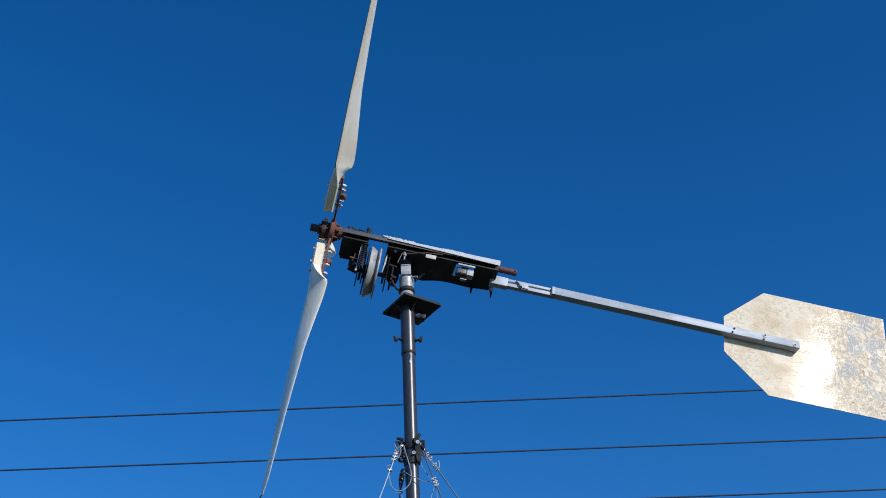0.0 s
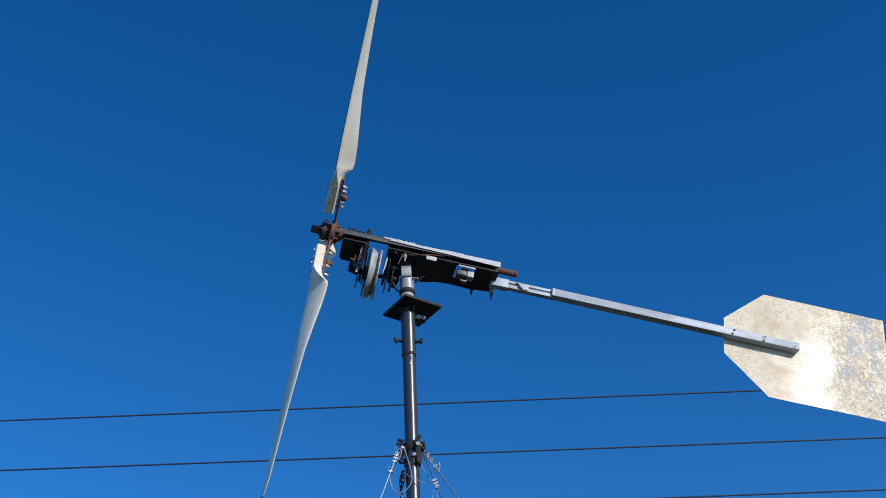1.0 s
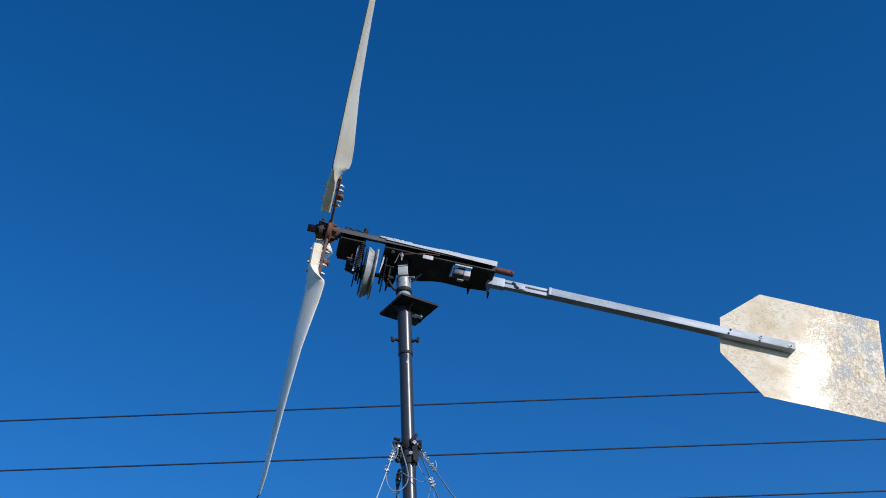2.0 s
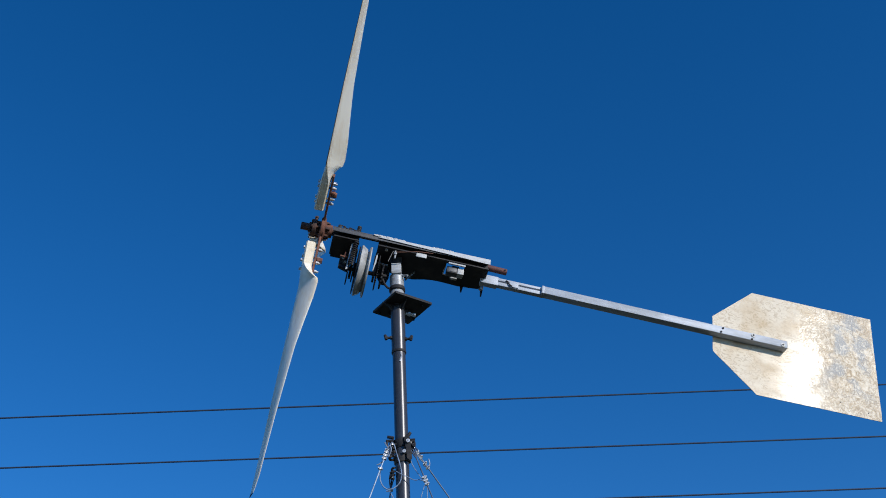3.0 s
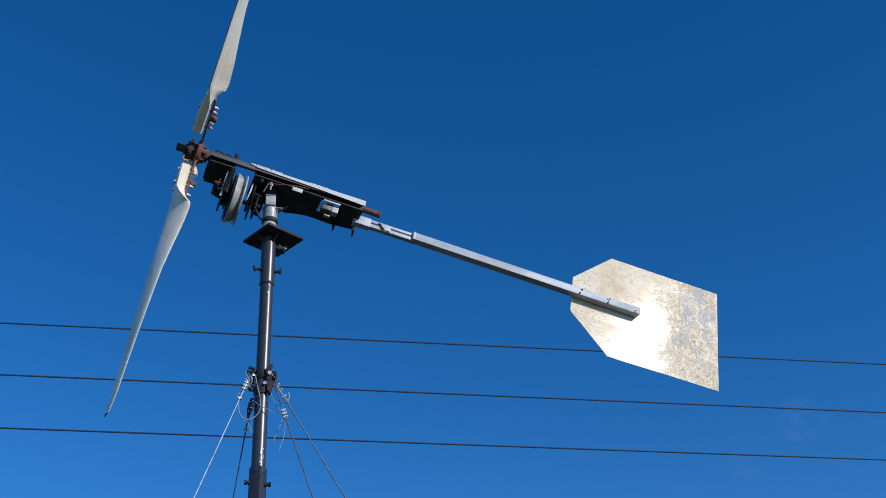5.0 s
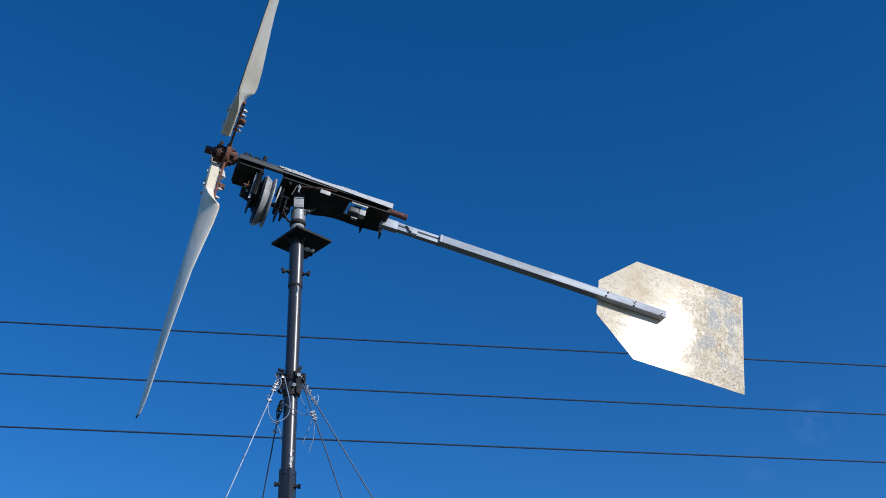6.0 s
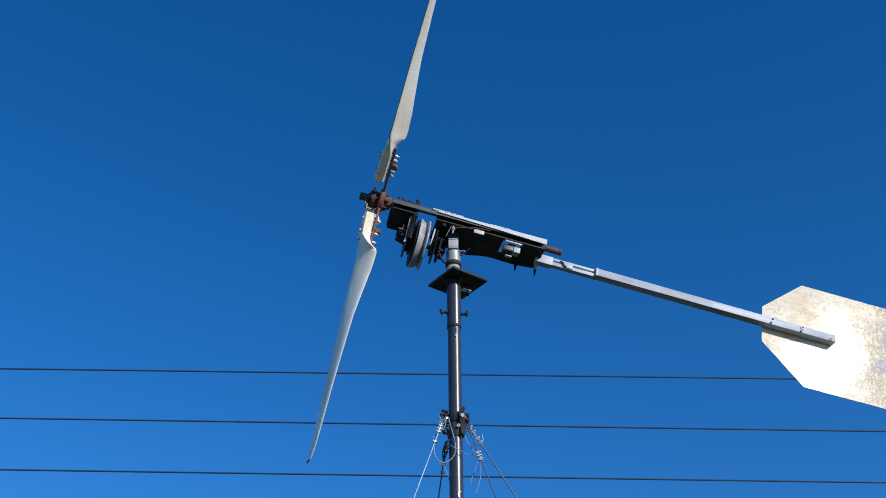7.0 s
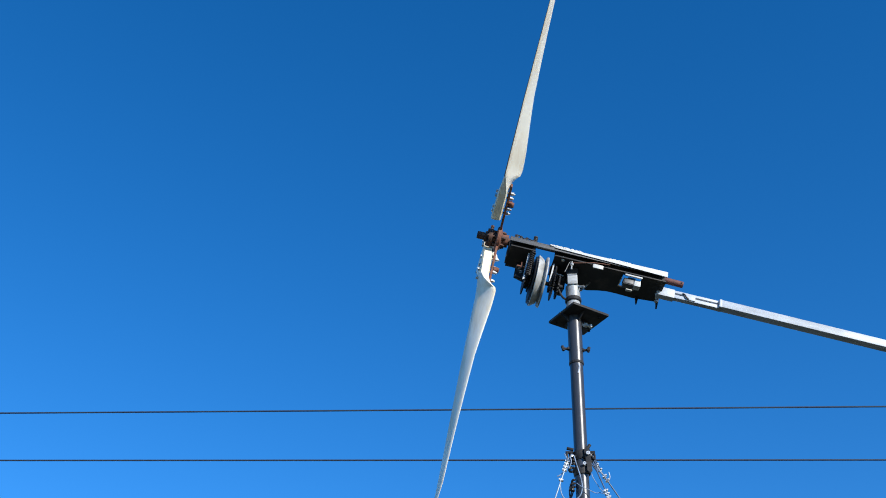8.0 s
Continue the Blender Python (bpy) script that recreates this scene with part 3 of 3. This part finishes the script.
# pulley with two grooves below the frame
PZ = -0.228
bm = bmesh.new()
lathe(bm, [(-0.222, 0.03), (-0.222, 0.150), (-0.232, 0.170), (-0.229, 0.174), (-0.221, 0.173), (-0.190, 0.152), (-0.185, 0.138), (-0.178, 0.138), (-0.176, 0.166), (-0.170, 0.174), (-0.162, 0.172),
           (-0.164, 0.135), (-0.164, 0.03)], "X", 72, (0, 0, PZ))
pulley = part("belt_pulley", bm, PULLEY, turbine, "large grey double-groove belt pulley")
bm = bmesh.new()
lathe(bm, [(-0.262, 0.015), (-0.262, 0.045), (-0.232, 0.05), (-0.232, 0.015)], "X", 24, (0, 0, PZ))
part("pulley_boss", bm, DARK_STEEL, pulley)
bm = bmesh.new()
lathe(bm, [(-0.245, 0.03), (-0.245, 0.160), (-0.241, 0.163), (-0.238, 0.160), (-0.238, 0.03)], "X", 64, (0, 0, PZ))
part("backing_disc", bm, DARK_STEEL, pulley)
bm = bmesh.new()
rod(bm, (-0.36, 0, PZ), (-0.03, 0, PZ), 0.014, 16)
part("pulley_axle", bm, DARK_STEEL, turbine)


def sprocket(u, z, r, thick, teeth, mat, y=0.0):
    """A toothed disc square to the shaft."""
    bm = bmesh.new()
    outline = []
    for k in range(teeth * 2):
        a = math.pi * k / teeth
        rr = r if k % 2 == 0 else r * 0.93
        outline.append((rr * math.cos(a), rr * math.sin(a)))
    flat(bm, outline, -thick / 2, thick / 2)
    ob = part("sprocket", bm, mat, turbine, smooth=False)
    ob.matrix_basis = pose(u, y, z, 0, 90, 0)
    return ob


sprocket(-0.292, -0.205, 0.130, 0.007, 30, DARK_STEEL)
sprocket(-0.258, -0.195, 0.115, 0.007, 26, DARK_STEEL)
sprocket(-0.275, -0.225, 0.07, 0.016, 18, DARK_STEEL)
bm = bmesh.new()
slab(bm, [(-0.126, -0.112), (-0.116, -0.108), (-0.119, -0.180), (-0.130, -0.255), (-0.135, -0.258)], -0.078, -0.066, 0.001)
part("pale_strip", bm, TUBE_GREY, turbine)
sprocket(-0.100, -0.215, 0.120, 0.005, 44, DARK_STEEL)
sprocket(-0.066, -0.235, 0.085, 0.010, 22, DARK_STEEL)
sprocket(-0.118, -0.225, 0.060, 0.012, 22, DARK_STEEL)

# hanging bearing brackets on the front plate
bm = bmesh.new()
slab(bm, [(-0.362, -0.086), (-0.285, -0.086), (-0.285, -0.21), (-0.300, -0.225), (-0.362, -0.205)], 0.045, 0.056)
bracket = part("hanging_bracket", bm, DARK_STEEL, turbine)
for x, z in ((-0.335, -0.125), (-0.322, -0.155)):
    bolt(bracket, (x, 0.036, z), (x, 0.07, z), 0.010)
bm = bmesh.new()
box(bm, -0.363, -0.292, -0.058, -0.050, -0.182, -0.172, 0.002)
part("cross_bar", bm, RUST, turbine)
bm = bmesh.new()
slab(bm, [(-0.305, -0.086), (-0.293, -0.086), (-0.300, -0.300), (-0.312, -0.305)], -0.100, -0.090)
part("hanger_strip", bm, TUBE_GREY, turbine)
bm = bmesh.new()
rod(bm, (-0.33, -0.05, -0.186), (-0.33, -0.05, -0.14), 0.007, 8)
part("cross_pin", bm, RUST, turbine)
bm = bmesh.new()
slab(bm, [(-0.125, -0.086), (-0.012, -0.086), (-0.012, -0.20), (-0.03, -0.26), (-0.06, -0.26), (-0.125, -0.16)], 0.05, 0.06)
part("pulley_bracket", bm, DARK_STEEL, turbine)
bm = bmesh.new()
rod(bm, (-0.104, -0.02, -0.146), (-0.040, -0.02, -0.150), 0.006, 10)
part("bracket_rod", bm, TUBE_GREY, turbine)
bm = bmesh.new()
sweep(bm, smooth_line([(-0.055, -0.01, -0.26), (-0.035, -0.012, -0.295), (-0.012, -0.015, -0.32), (0.015, -0.02, -0.33)], 6), 0.008, 8)
part("curved_brace", bm, DARK_STEEL, turbine)

# tension spring with its stud
bm = bmesh.new()
turns, steps = 11, 12
sweep(bm, [(-0.276 - 0.0001 * k + 0.014 * math.cos(2 * math.pi * k / steps), -0.112 + 0.014 * math.sin(2 * math.pi * k / steps), -0.098 - 0.172 * k / (turns * steps)) for k in range(turns * steps + 1)], 0.0042, 6)
part("tension_spring", bm, DARK_STEEL, turbine, "dark coil tension spring")
bm = bmesh.new()
rod(bm, (-0.275, -0.112, -0.275), (-0.275, -0.112, 0.045), 0.0085, 12)
for k in range(4):
    rod(bm, (-0.275, -0.112, -0.004 + 0.013 * k), (-0.275, -0.112, 0.005 + 0.013 * k), 0.0145, 12)
rod(bm, (-0.275, -0.112, -0.096), (-0.275, -0.112, -0.087), 0.019, 16)
part("threaded_stud", bm, DARK_STEEL, turbine)

# yaw tube between mast and frame, upright
bm = bmesh.new()
lathe(bm, [(5.765, 0.035), (5.765, 0.0475), (5.855, 0.0475), (5.855, 0.035)], "Z", 40)
tube = part("yaw_tube", bm, TUBE_GREY, turbine, "light grey yaw tube")
tube.matrix_basis = UPRIGHT
bm = bmesh.new()
lathe(bm, [(5.735, 0.03), (5.735, 0.050), (5.740, 0.054), (5.758, 0.054), (5.764, 0.051), (5.764, 0.03)], "Z", 40)
yaw_ring = part("yaw_ring", bm, DARK_STEEL, turbine)
yaw_ring.matrix_basis = UPRIGHT
bm = bmesh.new()
lathe(bm, [(5.638, 0.02), (5.638, 0.064), (5.650, 0.062), (5.690, 0.052), (5.734, 0.043), (5.734, 0.02)], "Z", 40)
neck = part("yaw_neck", bm, TUBE_GREY, turbine)
neck.matrix_basis = UPRIGHT
bm = bmesh.new()
box(bm, -0.033, 0.033, -0.058, 0.045, 5.850, 5.930, 0.004)
cap = part("yaw_cap", bm, RAIL, turbine, "square light grey cap")
cap.matrix_basis = UPRIGHT
bm = bmesh.new()
box(bm, -0.040, 0.040, -0.055, 0.05, 5.931, 5.995, 0.004)
flange = part("yaw_flange", bm, DARK_STEEL, turbine)
flange.matrix_basis = UPRIGHT
bm = bmesh.new()
rod(bm, (0.036, -0.03, 5.842), (0.074, -0.05, 5.83), 0.007, 8)
nipple = part("grease_nipple", bm, TUBE_GREY, turbine)
nipple.matrix_basis = UPRIGHT
bm = bmesh.new()
box(bm, -0.006, 0.006, 0.0, 0.018, 0.0, 0.10, 0.002)
strut = part("yaw_strut", bm, DARK_RAIL, turbine)
strut.matrix_basis = pose(0.10, 0.045, -0.182, 0, 33, 0)
bm = bmesh.new()
rod(bm, (-0.006, -0.122, -0.152), (-0.010, -0.122, -0.084), 0.0055, 10)
rod(bm, (-0.008, -0.122, -0.122), (-0.008, -0.122, -0.108), 0.012, 6)
eye = part("eye_bolt", bm, TUBE_GREY, turbine)
bm = bmesh.new()
sweep(bm, smooth_line([(-0.008, -0.124, -0.098), (-0.024, -0.122, -0.100), (-0.034, -0.120, -0.135), (-0.046, -0.118, -0.185)], 6), 0.0028, 8)
part("bent_rod", bm, DARK_RAIL, turbine)
bm = bmesh.new()
sweep(bm, smooth_line([(-0.008, -0.126, -0.104), (0.05, -0.140, -0.098), (0.10, -0.1475, -0.086), (0.16, -0.1485, -0.074), (0.24, -0.1485, -0.066)], 6), 0.0032, 8)
part("lead_wire", bm, RUST, turbine, "thin reddish wire")
bolt(turbine, (-0.07, -0.11, -0.096), (-0.07, -0.11, -0.06), 0.011)

# boom and vane
bm = bmesh.new()
box(bm, 0.60, 0.722, -0.026, 0.026, -0.112, -0.044, 0.004)
box(bm, 0.722, 1.05, -0.020, 0.020, -0.105, -0.078, 0.003)
box(bm, 0.722, 1.05, -0.020, 0.020, -0.066, -0.046, 0.003)
box(bm, 0.722, 1.05, -0.005, 0.005, -0.080, -0.064, 0.0)
stub = part("boom_stub", bm, GALV, turbine, "slotted galvanised boom stub")
stub.matrix_basis = Matrix.Translation((0, 0, -0.006))
bm = bmesh.new()
box(bm, 0.80, 0.865, -0.027, 0.027, -0.100, -0.062, 0.004)
part("boom_clip", bm, GALV, stub)
bm = bmesh.new()
sweep(bm, smooth_line([(0.775, -0.024, -0.058), (0.79, -0.027, -0.066), (0.80, -0.030, -0.085), (0.82, -0.030, -0.098)], 5), 0.0045, 6)
part("clip_hook", bm, DARK_STEEL, stub)
bm = bmesh.new()
box(bm, 1.034, 2.805, -0.038, 0.0245, -0.098, -0.040, 0.005)
boom = part("tail_boom", bm, GALV, turbine, "galvanised square-tube tail boom")
boom.matrix_basis = Matrix.Translation((1.04, 0, -0.009)) @ pose(0, 0, 0, 0, 0.36, 0) @ Matrix.Translation((-1.04, 0, 0))
bm = bmesh.new()
box(bm, 1.028, 1.046, -0.0395, 0.026, -0.0995, -0.0385, 0.003)
part("boom_collar", bm, GALV, boom)
for u, z, r in ((2.552, -0.056, 0.0155), (2.769, -0.080, 0.0155)):
    bm = bmesh.new()
    lathe(bm, [(0, 0.005), (0, r), (0.004, r), (0.004, 0.005)], "X", 20)
    washer = part("washer", bm, WHITE_PLATE, boom, "white washer")
    washer.matrix_basis = pose(u, -0.0425, z, 0, 0, 90)
    bm = bmesh.new()
    rod(bm, (u, -0.037, z), (u, -0.046, z), 0.006, 8)
    part("rivet", bm, DARK_STEEL, boom)
for u, z in ((2.316, -0.086), (2.33, -0.054), (2.541, -0.090)):
    bm = bmesh.new()
    rod(bm, (u, -0.037, z), (u, -0.044, z), 0.007, 8, bevel=0.001)
    part("rivet", bm, DARK_STEEL, boom)
Q0 = -0.086
bm = bmesh.new()
corners = [(2.28, Q0 + 0.1424), (2.586, Q0 + 0.4196), (3.495, Q0 + 0.4196), (3.495, Q0 - 0.4196), (2.586, Q0 - 0.4196), (2.28, Q0 - 0.1424)]
edge = []
for (x0, z0), (x1, z1) in zip(corners, corners[1:] + corners[:1]):
    # hand-cut edge: long sides waver by a few millimetres
    for k in range(12):
        t = k / 12
        w = 0.0 if k == 0 else 0.0035 * noise.noise(Vector((x0 + (x1 - x0) * t, z0 + (z1 - z0) * t, 3.0)) * 6)
        edge.append((x0 + (x1 - x0) * t + w, z0 + (z1 - z0) * t + w))
slab(bm, edge, 0.0255, 0.0290)
vane = part("tail_vane", bm, VANE, turbine, "weathered cream sheet-metal tail vane", smooth=False)
for u, z in ((3.20, -0.42), (3.40, -0.46)):
    bm = bmesh.new()
    rod(bm, (u, 0.0255, z), (u, 0.0235, z), 0.004, 8)
    part("rivet", bm, DARK_STEEL, vane)

# ---------------------------------------------------------------- guy cables
def clip(parent, p, d, size=0.0105):
    """A small wire-rope clip: saddle, two nuts."""
    d = Vector(d).normalized()
    side = d.cross(Vector((0, 1, 0))).normalized()
    bm = bmesh.new()
    p = Vector(p)
    rod(bm, p - d * size * 0.9, p + d * size * 0.9, size * 0.75, 8, bevel=0.002)
    for s in (-1, 1):
        rod(bm, p + side * s * size * 0.9 - Vector((0, size * 1.3, 0)), p + side * s * size * 0.9 + Vector((0, size, 0)), size * 0.5, 6)
    return part("wire_clip", bm, BOLT, parent)


def guy(attach, anchor, clips, loops, mat, loose=0.0036, thick=0.0042):
    """A strand from the mast collar to its ground peg, with clips and loose ends."""
    top, low = Vector(attach), Vector(anchor)
    ob = thing("guy_cable", Matrix.Translation(anchor), "thin steel guy cable with wire clips, running to the ground", "cable", "guy cables")
    m = Matrix.Translation(-low)
    line = [m @ (top.lerp(low, k / 12) - Vector((0, 0, 0.02 * math.sin(math.pi * k / 12)))) for k in range(13)]
    line[-1] = line[-1] - Vector((0, 0, 0.1))
    bm = bmesh.new()
    sweep(bm, line, thick, 8)
    part("strand", bm, mat, ob)
    d = (low - top).normalized()
    bm = bmesh.new()
    sweep(bm, smooth_line([m @ q for q in (top - d * 0.03, top + d * 0.02 + Vector((0.012, 0, 0)), top + d * 0.05 + Vector((0.010, 0, 0)), top + d * 0.09, top + d * 0.05 - Vector((0.010, 0, 0)), top + d * 0.02 - Vector((0.012, 0, 0)), top - d * 0.03)], 5), 0.004, 6)
    part("eye_loop", bm, mat, ob)
    for c in clips:
        clip(ob, m @ (top + d * c), d)
    for loop in loops:
        bm = bmesh.new()
        sweep(bm, smooth_line([m @ Vector(q) for q in loop], 8), loose, 6)
        part("loose_end", bm, LIT_CABLE, ob)
    bm = bmesh.new()
    rod(bm, (0, 0, -0.3), (0, 0, 0.05), 0.02, 12)
    part("ground_peg", bm, DARK_STEEL, ob)
    return ob


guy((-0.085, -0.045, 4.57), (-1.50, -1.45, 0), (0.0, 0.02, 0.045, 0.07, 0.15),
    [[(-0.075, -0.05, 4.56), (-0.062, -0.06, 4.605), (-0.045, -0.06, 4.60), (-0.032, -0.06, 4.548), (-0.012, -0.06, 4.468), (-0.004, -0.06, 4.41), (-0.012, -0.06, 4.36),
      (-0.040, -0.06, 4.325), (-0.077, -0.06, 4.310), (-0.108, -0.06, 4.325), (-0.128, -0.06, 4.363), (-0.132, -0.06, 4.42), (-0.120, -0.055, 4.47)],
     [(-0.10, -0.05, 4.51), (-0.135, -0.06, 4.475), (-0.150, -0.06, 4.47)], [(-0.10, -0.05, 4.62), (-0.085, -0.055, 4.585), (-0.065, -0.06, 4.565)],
     [(-0.078, -0.06, 4.52), (-0.062, -0.065, 4.56), (-0.070, -0.065, 4.59), (-0.088, -0.06, 4.57)]], LIT_CABLE)
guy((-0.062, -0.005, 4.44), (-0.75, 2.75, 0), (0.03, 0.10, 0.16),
    [[(-0.075, 0.0, 4.32), (-0.06, -0.01, 4.28), (-0.045, -0.01, 4.23), (-0.05, -0.01, 4.20)], [(-0.10, -0.03, 4.315), (-0.06, -0.03, 4.31)]], SHADED_CABLE, 0.003)
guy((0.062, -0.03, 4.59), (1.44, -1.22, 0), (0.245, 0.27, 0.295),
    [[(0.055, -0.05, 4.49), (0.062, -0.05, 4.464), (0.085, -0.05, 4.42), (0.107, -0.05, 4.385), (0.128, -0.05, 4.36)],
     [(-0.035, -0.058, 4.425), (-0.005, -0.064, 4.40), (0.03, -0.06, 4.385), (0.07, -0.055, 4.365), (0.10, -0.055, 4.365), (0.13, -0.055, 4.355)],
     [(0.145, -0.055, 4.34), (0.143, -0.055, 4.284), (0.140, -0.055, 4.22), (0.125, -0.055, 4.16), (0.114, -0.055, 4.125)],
     [(0.128, -0.055, 4.33), (0.115, -0.055, 4.284), (0.098, -0.055, 4.235), (0.082, -0.055, 4.19), (0.086, -0.055, 4.17)]], SHADED_CABLE, 0.0024)
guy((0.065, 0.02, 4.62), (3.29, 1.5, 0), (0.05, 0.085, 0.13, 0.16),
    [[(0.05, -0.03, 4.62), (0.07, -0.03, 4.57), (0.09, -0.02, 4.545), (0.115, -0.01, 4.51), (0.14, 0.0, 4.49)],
     [(0.13, 0.0, 4.48), (0.155, 0.0, 4.465), (0.165, 0.0, 4.49), (0.16, 0.0, 4.52)]], SHADED_CABLE)

# ---------------------------------------------------------------- power lines
LINES = ((9.918, 0.0033), (9.055, -0.0012), (8.222, -0.0028))
SPAN = 34.0
for z, slope in LINES:
    bm = bmesh.new()
    sweep(bm, [(x, 9.45 + 0.0233 * x, z + slope * x + 0.00002 * x * x) for x in (SPAN * k / 16 for k in range(-16, 17))], 0.0130, 8)
    tagged(part("power_line", bm, CONDUCTOR), "dark overhead power line wire against blue sky", "power line", "power lines")
for side in (-1, 1):
    # poles that carry the wires, beyond the view
    x, y = side * (SPAN - 0.1), 9.45 + 0.0233 * side * (SPAN - 0.1) + 0.13
    pole = thing("utility_pole", pose(x, y, 0), "plain wooden utility pole carrying three wires", "utility pole", "utility poles")
    bm = bmesh.new()
    rod(bm, (0, 0, -0.5), (0, 0, 10.6), 0.14, 20, 0.10)
    part("post", bm, WOOD, pole)
    for z, slope in LINES:
        zz = z + slope * x + 0.00002 * x * x
        bm = bmesh.new()
        rod(bm, (0, -0.08, zz), (0, -0.15, zz), 0.035, 12, bevel=0.006)
        part("insulator", bm, WHITE_PLATE, pole)
